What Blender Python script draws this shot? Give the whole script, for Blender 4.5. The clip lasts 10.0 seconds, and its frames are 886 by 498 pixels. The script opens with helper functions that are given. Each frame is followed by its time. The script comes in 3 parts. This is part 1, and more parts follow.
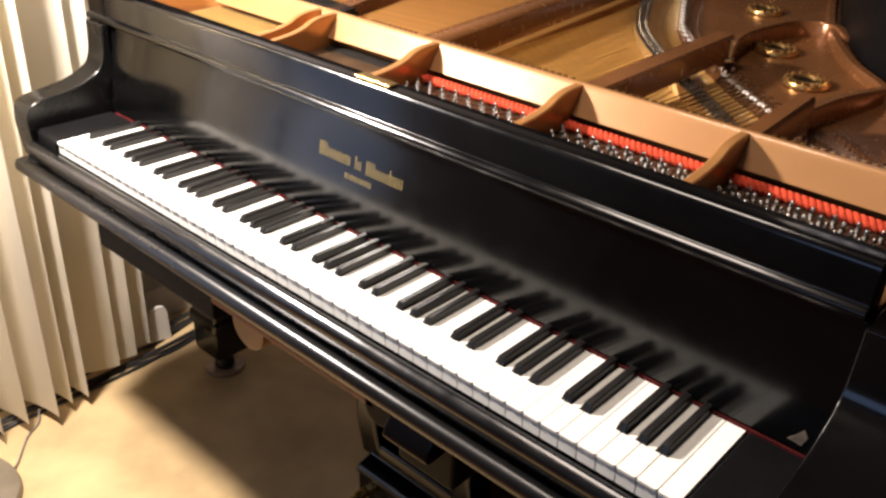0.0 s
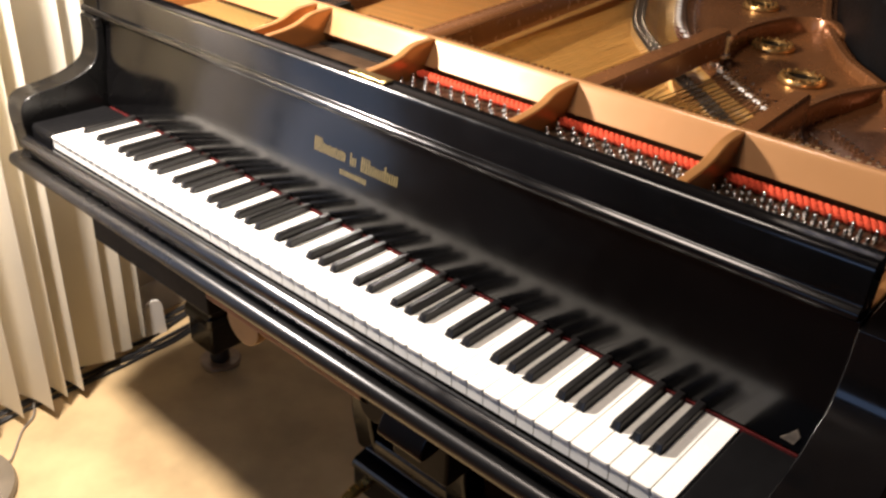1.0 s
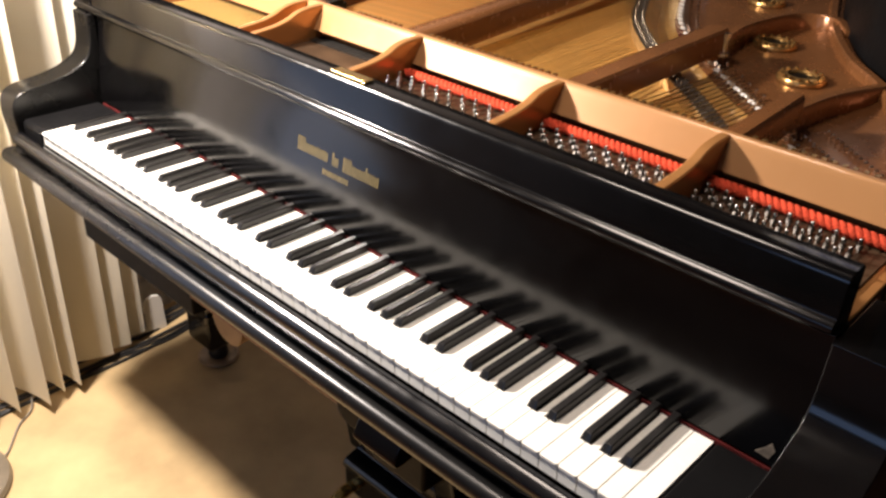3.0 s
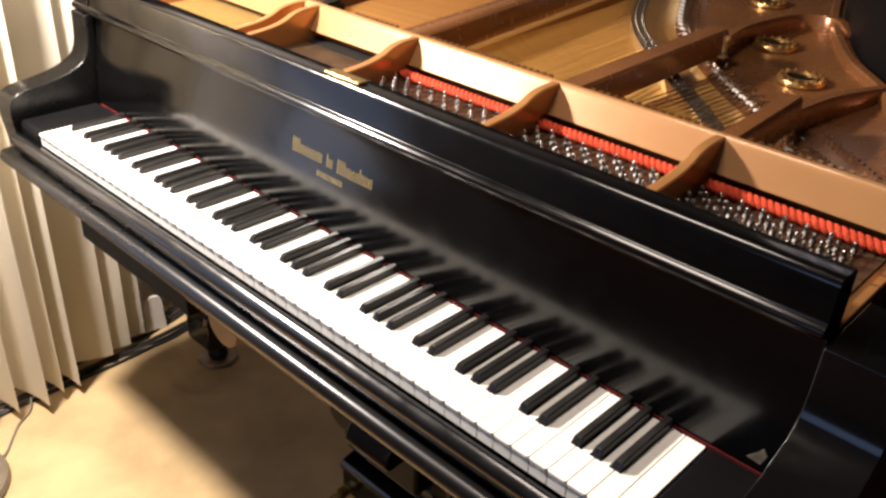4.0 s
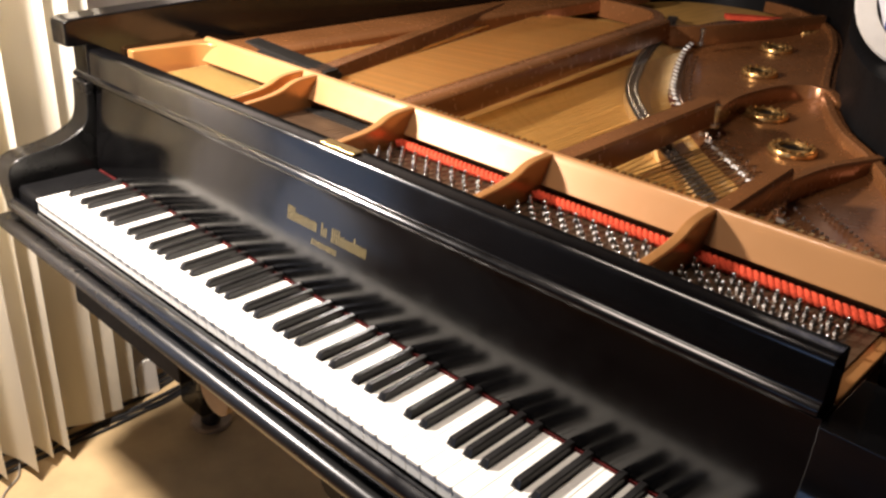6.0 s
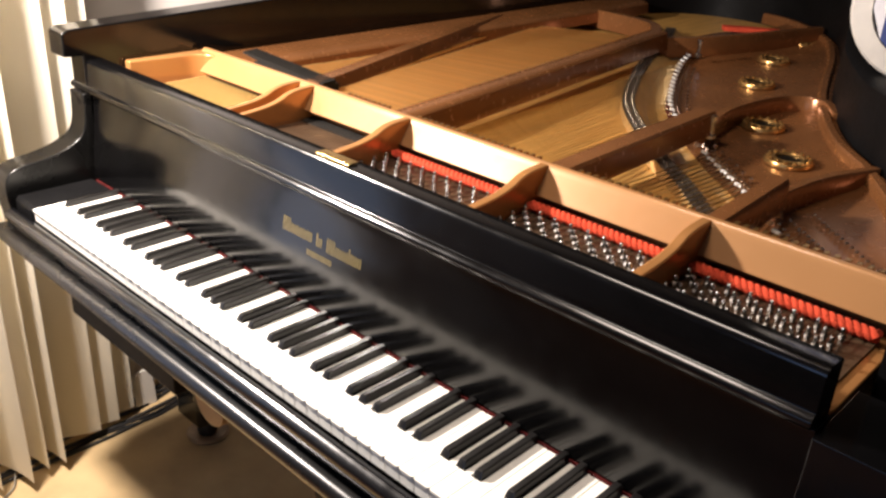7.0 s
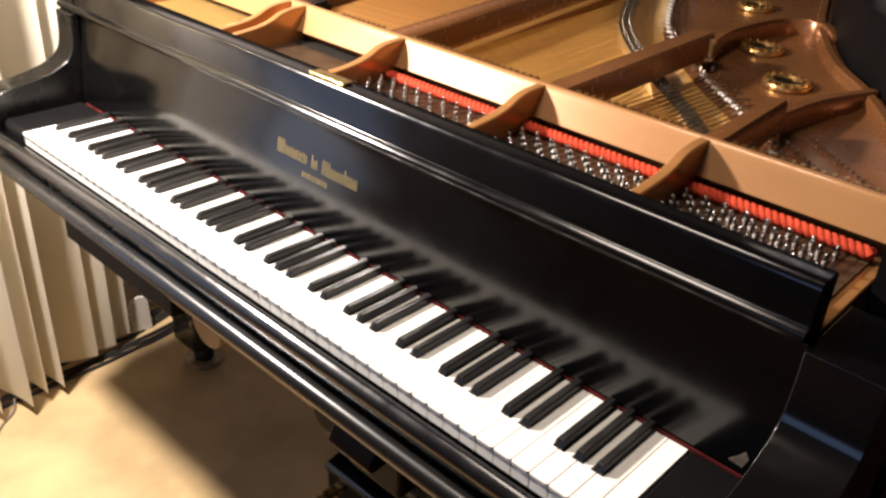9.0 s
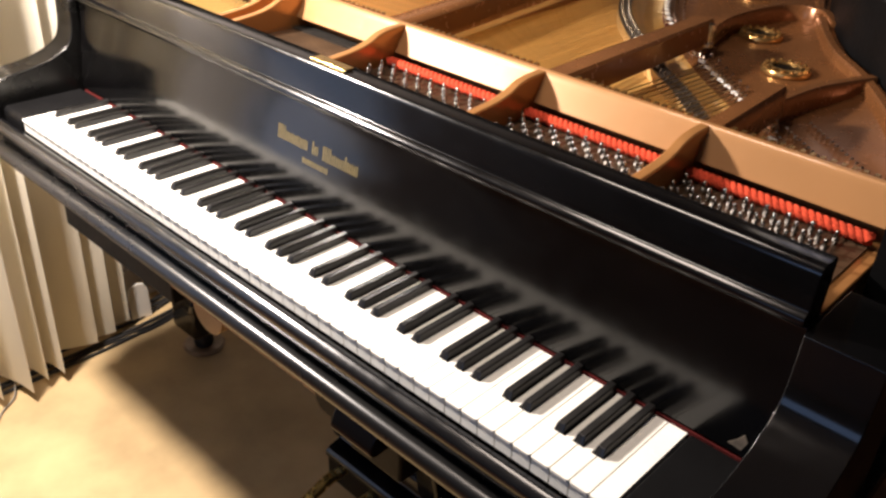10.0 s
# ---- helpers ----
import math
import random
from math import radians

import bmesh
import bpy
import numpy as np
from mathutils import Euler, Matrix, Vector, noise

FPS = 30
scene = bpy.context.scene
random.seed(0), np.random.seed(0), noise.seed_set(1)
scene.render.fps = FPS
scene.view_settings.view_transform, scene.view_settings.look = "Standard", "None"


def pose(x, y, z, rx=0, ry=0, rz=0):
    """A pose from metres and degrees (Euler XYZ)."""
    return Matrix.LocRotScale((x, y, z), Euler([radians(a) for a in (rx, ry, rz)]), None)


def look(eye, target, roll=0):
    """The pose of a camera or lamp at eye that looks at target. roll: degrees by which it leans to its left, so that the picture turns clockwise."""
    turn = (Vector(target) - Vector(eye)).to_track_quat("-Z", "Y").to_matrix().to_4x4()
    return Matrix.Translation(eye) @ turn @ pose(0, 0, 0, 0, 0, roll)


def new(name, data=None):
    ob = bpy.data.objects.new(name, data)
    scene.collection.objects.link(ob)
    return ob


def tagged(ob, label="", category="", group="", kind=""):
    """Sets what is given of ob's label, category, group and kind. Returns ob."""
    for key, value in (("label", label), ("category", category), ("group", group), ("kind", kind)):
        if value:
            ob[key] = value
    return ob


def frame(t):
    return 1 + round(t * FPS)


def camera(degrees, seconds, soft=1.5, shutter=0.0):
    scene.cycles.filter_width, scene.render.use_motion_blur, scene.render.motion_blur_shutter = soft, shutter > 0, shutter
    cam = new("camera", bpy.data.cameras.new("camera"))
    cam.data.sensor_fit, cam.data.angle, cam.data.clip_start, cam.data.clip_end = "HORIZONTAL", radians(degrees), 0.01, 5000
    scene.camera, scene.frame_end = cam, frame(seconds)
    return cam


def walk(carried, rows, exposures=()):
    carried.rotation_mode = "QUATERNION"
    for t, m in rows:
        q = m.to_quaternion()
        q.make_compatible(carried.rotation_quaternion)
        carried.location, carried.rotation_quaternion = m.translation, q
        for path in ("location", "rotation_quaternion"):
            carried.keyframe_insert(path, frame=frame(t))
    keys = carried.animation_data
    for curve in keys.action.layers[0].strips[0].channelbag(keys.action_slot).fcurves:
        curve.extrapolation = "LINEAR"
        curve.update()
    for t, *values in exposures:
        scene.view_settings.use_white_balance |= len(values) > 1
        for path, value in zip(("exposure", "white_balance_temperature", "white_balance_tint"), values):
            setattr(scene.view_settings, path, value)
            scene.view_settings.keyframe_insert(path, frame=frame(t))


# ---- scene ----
cam = camera(54.4, 10.0, soft=2.6)
PATH = [
    (0, (1.44, -0.615, 1.328), (0.294, 0.715, 0.37), 3.0),
    (0.5, (1.44, -0.613, 1.331), (0.299, 0.717, 0.366), 3.1),
    (1, (1.439, -0.611, 1.334), (0.306, 0.718, 0.36), 3.3),
    (1.5, (1.44, -0.609, 1.336), (0.314, 0.72, 0.354), 3.5),
    (2, (1.448, -0.593, 1.34), (0.312, 0.722, 0.349), 3.3),
    (2.5, (1.457, -0.573, 1.34), (0.306, 0.727, 0.348), 3.1),
    (4, (1.472, -0.542, 1.34), (0.298, 0.738, 0.348), 2.9),
    (4.5, (1.474, -0.538, 1.343), (0.295, 0.74, 0.354), 2.8),
    (5, (1.47, -0.537, 1.347), (0.284, 0.755, 0.386), 2.9),
    (5.5, (1.47, -0.535, 1.353), (0.265, 0.777, 0.444), 3.0),
    (7, (1.476, -0.526, 1.353), (0.247, 0.803, 0.503), 3.1),
    (7.5, (1.477, -0.525, 1.349), (0.264, 0.793, 0.459), 3.1),
    (8, (1.477, -0.531, 1.345), (0.284, 0.782, 0.419), 3.2),
    (8.5, (1.476, -0.532, 1.342), (0.303, 0.77, 0.38), 3.3),
    (9, (1.476, -0.535, 1.339), (0.317, 0.761, 0.352), 3.5),
    (9.5, (1.475, -0.54, 1.34), (0.327, 0.753, 0.336), 3.5),
    (10, (1.476, -0.542, 1.339), (0.332, 0.75, 0.327), 3.6),
]
walk(cam, [(t, look(eye, target, roll)) for t, eye, target, roll in PATH])

# ---------- world and light ----------
world = bpy.data.worlds.new("world")
scene.world = world
world.use_nodes = True
world.node_tree.nodes["Background"].inputs[0].default_value = (0.55, 0.65, 0.9, 1)
world.node_tree.nodes["Background"].inputs[1].default_value = 0.15


def lamp(name, kind, m, energy, color, **more):
    data = bpy.data.lights.new(name, kind)
    data.energy, data.color = energy, color
    for key, value in more.items():
        if key == "size":
            data.size = value
        if key == "size_y":
            data.shape, data.size_y = "RECTANGLE", value
        if key == "radius":
            data.shadow_soft_size = value
        if key == "cone":
            data.spot_size = radians(value)
        if key == "blend":
            data.spot_blend = value
    ob = new(name, data)
    ob.matrix_world = m
    return ob


LAMP_HEAD = (-0.015, -0.228, 1.50)
lamp("lamp_bulb", "SPOT", look(LAMP_HEAD, (0.10, 0.30, 0.70)), 188, (1.0, 0.882, 0.795), radius=0.05, cone=140, blend=0.12)
# Added overhead lamp, no such source known; brightens blinds, key fronts and plate.
lamp("overhead_fill", "AREA", look((0.50, -0.20, 2.42), (0.50, -0.20, 0)), 22, (1.0, 0.84, 0.72), size=0.55)
lamp("window_daylight", "AREA", look((-0.40, -0.76, 1.15), (1.0, -0.76, 1.15)), 3.2, (0.42, 0.62, 1.0), size=0.56, size_y=1.5)
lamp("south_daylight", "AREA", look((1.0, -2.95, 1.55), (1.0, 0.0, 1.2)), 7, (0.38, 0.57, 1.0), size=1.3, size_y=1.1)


# ---------- materials ----------
def material(name, color, rough=0.5, metal=0.0, vary=0.15, scale=8.0, bump=0.0, bump_scale=60.0, coat=0.0, rough_vary=0.04, stretch=(1, 1, 1), random_tint=0.0, specular=0.5, coat_rough=0.10):
    mat = bpy.data.materials.new(name)
    mat.use_nodes = True
    nt = mat.node_tree
    b = nt.nodes["Principled BSDF"]
    tc = nt.nodes.new("ShaderNodeTexCoord")
    mp = nt.nodes.new("ShaderNodeMapping")
    mp.inputs["Scale"].default_value = stretch
    nt.links.new(tc.outputs["Object"], mp.inputs["Vector"])
    big = nt.nodes.new("ShaderNodeTexNoise")
    big.inputs["Scale"].default_value, big.inputs["Detail"].default_value = scale, 6
    nt.links.new(mp.outputs[0], big.inputs["Vector"])
    ramp = nt.nodes.new("ShaderNodeMapRange")
    ramp.inputs["From Min"].default_value, ramp.inputs["From Max"].default_value = 0.3, 0.7
    ramp.inputs["To Min"].default_value, ramp.inputs["To Max"].default_value = 1 - vary, 1 + vary
    nt.links.new(big.outputs["Fac"], ramp.inputs["Value"])
    mul = nt.nodes.new("ShaderNodeVectorMath")
    mul.operation = "SCALE"
    mul.inputs[0].default_value = color
    last = ramp.outputs[0]
    if random_tint:
        info = nt.nodes.new("ShaderNodeObjectInfo")
        r2 = nt.nodes.new("ShaderNodeMapRange")
        r2.inputs["To Min"].default_value, r2.inputs["To Max"].default_value = 1 - random_tint, 1 + random_tint
        nt.links.new(info.outputs["Random"], r2.inputs["Value"])
        m2 = nt.nodes.new("ShaderNodeMath")
        m2.operation = "MULTIPLY"
        nt.links.new(last, m2.inputs[0])
        nt.links.new(r2.outputs[0], m2.inputs[1])
        last = m2.outputs[0]
    nt.links.new(last, mul.inputs["Scale"])
    nt.links.new(mul.outputs[0], b.inputs["Base Color"])
    b.inputs["Metallic"].default_value = metal
    b.inputs["Specular IOR Level"].default_value = specular
    b.inputs["Coat Weight"].default_value = coat
    b.inputs["Coat Roughness"].default_value = coat_rough
    fine = nt.nodes.new("ShaderNodeTexNoise")
    fine.inputs["Scale"].default_value, fine.inputs["Detail"].default_value = bump_scale, 4
    nt.links.new(mp.outputs[0], fine.inputs["Vector"])
    r3 = nt.nodes.new("ShaderNodeMapRange")
    r3.inputs["From Min"].default_value, r3.inputs["From Max"].default_value = 0.3, 0.7
    r3.inputs["To Min"].default_value, r3.inputs["To Max"].default_value = max(rough - rough_vary, 0.02), min(rough + rough_vary, 1)
    nt.links.new(fine.outputs["Fac"], r3.inputs["Value"])
    nt.links.new(r3.outputs[0], b.inputs["Roughness"])
    if bump:
        bp = nt.nodes.new("ShaderNodeBump")
        bp.inputs["Strength"].default_value, bp.inputs["Distance"].default_value = bump, 0.002
        nt.links.new(fine.outputs["Fac"], bp.inputs["Height"])
        nt.links.new(bp.outputs[0], b.inputs["Normal"])
    return mat


BLACK = material("black_lacquer", (0.0022, 0.0021, 0.0023), 0.155, 0, 0.3, 5, 0.003, 40, rough_vary=0.03)
SATIN_BLACK = material("satin_black_lacquer", (0.0014, 0.0013, 0.0014), 0.15, 0, 0.3, 5, 0.004, 40, rough_vary=0.03)
NAME_RED = material("red_name_felt", (0.055, 0.007, 0.007), 0.95, 0, 0.3, 60, 0.5, 400, specular=0.1)
PIN_SHADE = material("pin_shade_bronze", (0.085, 0.052, 0.030), 0.42, 0.3, 0.3, 30, 0.05, 120)
WORN_BLACK = material("rubbed_black_lacquer", (0.0035, 0.0033, 0.0032), 0.28, 0, 0.3, 6, 0.0, 12, rough_vary=0.03)
MATT_BLACK = material("matt_black_paint", (0.0035, 0.0034, 0.0037), 0.5, 0, 0.3, 12, 0.03, 90, specular=0.12)
BLACK_GLOSS = material("black_gloss_lacquer", (0.003, 0.003, 0.0036), 0.19, 0, 0.3, 5, 0.01, 40, rough_vary=0.04)
EBONY = material("ebony", (0.0045, 0.0040, 0.0040), 0.33, 0, 0.15, 30, 0.0, 60, random_tint=0.25, rough_vary=0.02)
IVORY = material("ivory", (0.82, 0.80, 0.74), 0.25, 0, 0.03, 20, 0.0, 60, random_tint=0.03)
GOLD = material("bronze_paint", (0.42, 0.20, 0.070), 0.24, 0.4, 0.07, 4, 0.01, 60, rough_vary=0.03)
FLANGE = material("bronze_flange_paint", (0.33, 0.168, 0.068), 0.34, 0.1, 0.07, 4, 0.004, 60, rough_vary=0.02, coat=0.28, coat_rough=0.045, specular=0.2)
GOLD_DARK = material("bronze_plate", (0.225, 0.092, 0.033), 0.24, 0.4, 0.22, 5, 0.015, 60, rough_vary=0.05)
BRASS = material("brass", (0.80, 0.55, 0.20), 0.26, 1.0, 0.05, 8, 0.0, 60)
DARK_STEEL = material("dull_steel", (0.13, 0.12, 0.11), 0.35, 1.0, 0.15, 40, 0.0, 100)
PIN_STEEL = material("blued_pin_steel", (0.34, 0.33, 0.32), 0.22, 1.0, 0.15, 60, 0.0, 200)
STEEL = material("steel", (0.75, 0.74, 0.72), 0.18, 1.0, 0.1, 60, 0.0, 200)
ROSE_BRASS = material("aged_brass", (0.55, 0.33, 0.12), 0.24, 0.9, 0.2, 30, 0.02, 200)
GLINT_WIRE = material("pale_glint_wire", (0.80, 0.79, 0.77), 0.3, 0.3, 0.1, 60, 0.0, 200)
COPPER = material("copper_wire", (0.78, 0.48, 0.18), 0.35, 0.6, 0.2, 80, 0.2, 800)
YELLOW_WIRE = material("brassy_wire", (0.85, 0.60, 0.22), 0.4, 0.35, 0.15, 80, 0.1, 600)
WIRE = material("string_steel", (0.62, 0.47, 0.25), 0.3, 1.0, 0.15, 40, 0.0, 200)
DARK_RED = material("dark_red_felt", (0.07, 0.008, 0.007), 0.95, 0, 0.3, 60, 0.5, 400, specular=0.1)
UNLIT_WALL = material("unlit_wall_paint", (0.05, 0.035, 0.028), 0.6, 0, 0.2, 3, 0.1, 120)
RED = material("red_felt", (0.50, 0.062, 0.030), 0.95, 0, 0.2, 60, 0.6, 500, specular=0.1)
DARK_FELT_SHADE = material("dark_felt_shade", (0.02, 0.018, 0.016), 0.95, 0, 0.3, 60, 0.5, 400, specular=0.1)
SPRUCE = material("spruce_soundboard", (0.56, 0.31, 0.085), 0.38, 0, 0.2, 6, 0.05, 50, stretch=(14, 1, 1), coat=0.3)
MAPLE = material("maple", (0.48, 0.30, 0.13), 0.45, 0, 0.2, 20, 0.1, 120)
DARK_MAPLE = material("aged_maple", (0.30, 0.17, 0.065), 0.45, 0, 0.2, 20, 0.05, 120)
TAN_WOOD = material("light_wood", (0.55, 0.33, 0.12), 0.5, 0, 0.2, 20, 0.05, 120)
MAHOGANY = material("mahogany", (0.20, 0.075, 0.03), 0.45, 0, 0.3, 12, 0.1, 90, stretch=(1, 6, 6))
CARPET = material("carpet", (0.52, 0.375, 0.20), 0.98, 0, 0.24, 5.0, 0.9, 420, specular=0.1)
BLIND = material("blind_vinyl", (0.90, 0.86, 0.76), 0.5, 0, 0.05, 4, 0.03, 120, random_tint=0.04)
bt = BLIND.node_tree
glow, both = bt.nodes.new("ShaderNodeBsdfTranslucent"), bt.nodes.new("ShaderNodeMixShader")
glow.inputs["Color"].default_value = (0.95, 0.90, 0.78, 1)
both.inputs[0].default_value = 0.48
bt.links.new(bt.nodes["Principled BSDF"].outputs[0], both.inputs[1])
bt.links.new(glow.outputs[0], both.inputs[2])
bt.links.new(both.outputs[0], bt.nodes["Material Output"].inputs["Surface"])
BOARD_GAP = material("board_gap", (0.02, 0.012, 0.008), 0.8, 0, 0.2, 10, 0.05, 90)
BOARD = material("brown_floor_board", (0.15, 0.062, 0.026), 0.38, 0, 0.25, 14, 0.06, 120, stretch=(6, 1, 1), random_tint=0.25)
WALL = material("wall_paint", (0.62, 0.58, 0.55), 0.85, 0, 0.05, 3, 0.15, 220)
CEIL = material("dimmed_ceiling_paint", (0.30, 0.27, 0.24), 0.9, 0, 0.04, 3, 0.2, 150)
TRIM = material("trim_paint", (0.72, 0.68, 0.62), 0.5, 0, 0.05, 5, 0.03, 90)
RING_BROWN = material("brown_ring", (0.36, 0.25, 0.15), 0.5, 0, 0.25, 40, 0.05, 200)
CAP = material("graphite_bridge_cap", (0.07, 0.055, 0.045), 0.5, 0, 0.3, 60, 0.1, 300)
CHIP = material("bare_grey_wood", (0.075, 0.060, 0.045), 0.7, 0, 0.4, 120, 0.1, 300)
CORD = material("grey_cord", (0.20, 0.18, 0.15), 0.5, 0, 0.2, 30, 0.05, 200)
BASE = material("grey_brown_enamel", (0.17, 0.14, 0.10), 0.4, 0, 0.2, 20, 0.03, 200)
RUBBER = material("black_cable", (0.015, 0.014, 0.014), 0.5, 0, 0.2, 30, 0.05, 200)
GREY = material("pale_grey_rim", (0.50, 0.48, 0.45), 0.6, 0, 0.1, 20, 0.1, 200)
BLUE = material("blue_cloth", (0.03, 0.05, 0.18), 0.8, 0, 0.2, 30, 0.2, 200)
WHITE = material("white_cloth", (0.7, 0.7, 0.75), 0.8, 0, 0.1, 30, 0.2, 200)


# ---------- mesh helpers ----------
def finish(ob, mat, bevel=0.0, segments=2, smooth=True, angle=40):
    ob.data.materials.append(mat)
    if smooth:
        for p in ob.data.polygons:
            p.use_smooth = True
    if bevel:
        m = ob.modifiers.new("bevel", "BEVEL")
        m.width, m.segments, m.limit_method, m.angle_limit = bevel, segments, "ANGLE", radians(35)
        m.harden_normals = True
    elif smooth:
        ob.data.set_sharp_from_angle(angle=radians(angle))
    return ob


def part(name, bm, mat, parent=None, label="", bevel=0.0, segments=2, smooth=True, angle=40):
    bmesh.ops.recalc_face_normals(bm, faces=bm.faces)
    me = bpy.data.meshes.new(name)
    bm.to_mesh(me)
    bm.free()
    ob = new(name, me)
    finish(ob, mat, bevel, segments, smooth, angle)
    if parent:
        ob.parent = parent
    if label:
        tagged(ob, label)
    return ob


def shared(name, me, m, parent):
    ob = new(name, me)
    ob.matrix_basis = m
    ob.parent = parent
    return ob


def box(bm, x0, x1, y0, y1, z0, z1):
    vs = [bm.verts.new(c) for c in ((x0, y0, z0), (x1, y0, z0), (x1, y1, z0), (x0, y1, z0), (x0, y0, z1), (x1, y0, z1), (x1, y1, z1), (x0, y1, z1))]
    for f in ((0, 3, 2, 1), (4, 5, 6, 7), (0, 1, 5, 4), (1, 2, 6, 5), (2, 3, 7, 6), (3, 0, 4, 7)):
        bm.faces.new([vs[i] for i in f])
    return vs


def boxes(*rows):
    bm = bmesh.new()
    for r in rows:
        box(bm, *r)
    return bm


def prism(outline, axis, a, b):
    """A closed outline in the plane across the axis, drawn from a to b along it."""
    bm = bmesh.new()
    def at(p, s):
        return {"x": (s, p[0], p[1]), "y": (p[0], s, p[1]), "z": (p[0], p[1], s)}[axis]
    v0 = [bm.verts.new(at(p, a)) for p in outline]
    v1 = [bm.verts.new(at(p, b)) for p in outline]
    n = len(outline)
    bm.faces.new(v0), bm.faces.new(v1[::-1])
    for i in range(n):
        bm.faces.new((v0[i], v0[(i + 1) % n], v1[(i + 1) % n], v1[i]))
    return bm


def spline(points, steps=6):
    """A smooth line through the points (Catmull-Rom)."""
    pts = [Vector(p) for p in points]
    ext = [2 * pts[0] - pts[1]] + pts + [2 * pts[-1] - pts[-2]]
    out = []
    for i in range(1, len(ext) - 2):
        p0, p1, p2, p3 = ext[i - 1:i + 3]
        for s in range(steps):
            t = s / steps
            out.append(0.5 * (2 * p1 + (p2 - p0) * t + (2 * p0 - 5 * p1 + 4 * p2 - p3) * t * t + (3 * p1 - p0 - 3 * p2 + p3) * t ** 3))
    return out + [pts[-1]]


def sweep(bm, line, section):
    """An upright section (sideways, up) drawn along a line of points."""
    line = [Vector(p) for p in line]
    rings = []
    for i, p in enumerate(line):
        d = (line[min(i + 1, len(line) - 1)] - line[max(i - 1, 0)])
        side = Vector((d.y, -d.x, 0)).normalized()
        rings.append([bm.verts.new(p + side * a + Vector((0, 0, b))) for a, b in section])
    n = len(section)
    for r0, r1 in zip(rings, rings[1:]):
        for i in range(n):
            bm.faces.new((r0[i], r0[(i + 1) % n], r1[(i + 1) % n], r1[i]))
    bm.faces.new(rings[0][::-1]), bm.faces.new(rings[-1])
    return bm


def lathe(bm, profile, centre=(0, 0, 0), segments=20):
    """Turned shape from (radius, height) rows."""
    cx, cy, cz = centre
    rings = []
    for r, z in profile:
        if r < 1e-6:
            rings.append([bm.verts.new((cx, cy, cz + z))])
        else:
            rings.append([bm.verts.new((cx + r * math.cos(2 * math.pi * i / segments), cy + r * math.sin(2 * math.pi * i / segments), cz + z)) for i in range(segments)])
    for a, b in zip(rings, rings[1:]):
        for i in range(segments):
            j = (i + 1) % segments
            if len(a) == 1 and len(b) == 1:
                continue
            if len(a) == 1:
                bm.faces.new((a[0], b[i], b[j]))
            elif len(b) == 1:
                bm.faces.new((a[i], b[0], a[j]))
            else:
                bm.faces.new((a[i], b[i], b[j], a[j]))
    return bm


def tube(bm, line, r, sides=6):
    line = [Vector(p) for p in line]
    rings = []
    for i, p in enumerate(line):
        d = (line[min(i + 1, len(line) - 1)] - line[max(i - 1, 0)]).normalized()
        u = d.orthogonal().normalized() if abs(d.z) > 0.95 else d.cross(Vector((0, 0, 1))).normalized()
        w = d.cross(u)
        rings.append([bm.verts.new(p + r * (u * math.cos(2 * math.pi * k / sides) + w * math.sin(2 * math.pi * k / sides))) for k in range(sides)])
    for a, b in zip(rings, rings[1:]):
        for k in range(sides):
            bm.faces.new((a[k], a[(k + 1) % sides], b[(k + 1) % sides], b[k]))
    bm.faces.new(rings[0][::-1]), bm.faces.new(rings[-1])
    return bm


def mesh_of(name, bm, mat, smooth=True, angle=40):
    bmesh.ops.recalc_face_normals(bm, faces=bm.faces)
    me = bpy.data.meshes.new(name)
    bm.to_mesh(me)
    bm.free()
    me.materials.append(mat)
    if smooth:
        for p in me.polygons:
            p.use_smooth = True
        me.set_sharp_from_angle(angle=radians(angle))
    return me


# ---------- room ----------
X0, X1, Y0, Y1, ZC = -0.42, 3.6, -3.0, 3.4, 2.5
CX, CY = 1.16, -0.46
tagged(part("floor", boxes((X0 - 0.2, X1 + 0.2, Y0 - 0.2, Y1 + 0.2, -0.1, -0.012)), BOARD_GAP), "dark subfloor under the boards", "floor", kind="structure")
carpet = part("carpet", boxes((X0, CX, CY, Y1, -0.012, 0.0)), CARPET)
tagged(carpet, "beige cut-pile carpet, faintly stained", "carpet", kind="structure")
# Ceiling colour is lowered to stand for one that gets little light.
tagged(part("ceiling", boxes((X0 - 0.2, X1 + 0.2, Y0 - 0.2, Y1 + 0.2, ZC, ZC + 0.1)), CEIL), "plain ceiling, dim light put into its colour", "ceiling", kind="structure")
tagged(part("wall_west", boxes((X0 - 0.12, X0, Y0, Y1, 0, ZC)), WALL), "plain pale wall behind vertical blinds", "wall", kind="structure")
# East, north and south walls carry the room's darkness in their colour.
tagged(part("wall_east", boxes((X1, X1 + 0.12, Y0, Y1, 0, ZC)), UNLIT_WALL), "wall coloured dark for the unlit room", "wall", kind="structure")
tagged(part("wall_north", boxes((X0 - 0.12, X1 + 0.12, Y1, Y1 + 0.12, 0, ZC)), UNLIT_WALL), "wall beyond the piano, coloured dark as unlit", "wall", kind="structure")
tagged(part("wall_south", boxes((X0 - 0.12, X1 + 0.12, Y0 - 0.12, Y0, 0, ZC)), UNLIT_WALL), "wall coloured dark for the unlit room", "wall", kind="structure")
tagged(part("baseboard", prism([(X0, 0), (X0 + 0.014, 0), (X0 + 0.014, 0.075), (X0 + 0.006, 0.09), (X0, 0.09)], "y", Y0, Y1), TRIM), "white painted baseboard along the wall", "baseboard", kind="structure")

# ---------- vertical blinds ----------
blinds = new("vertical_blinds")
tagged(blinds, "cream vinyl vertical blinds, half turned, hanging to the carpet", "blinds")
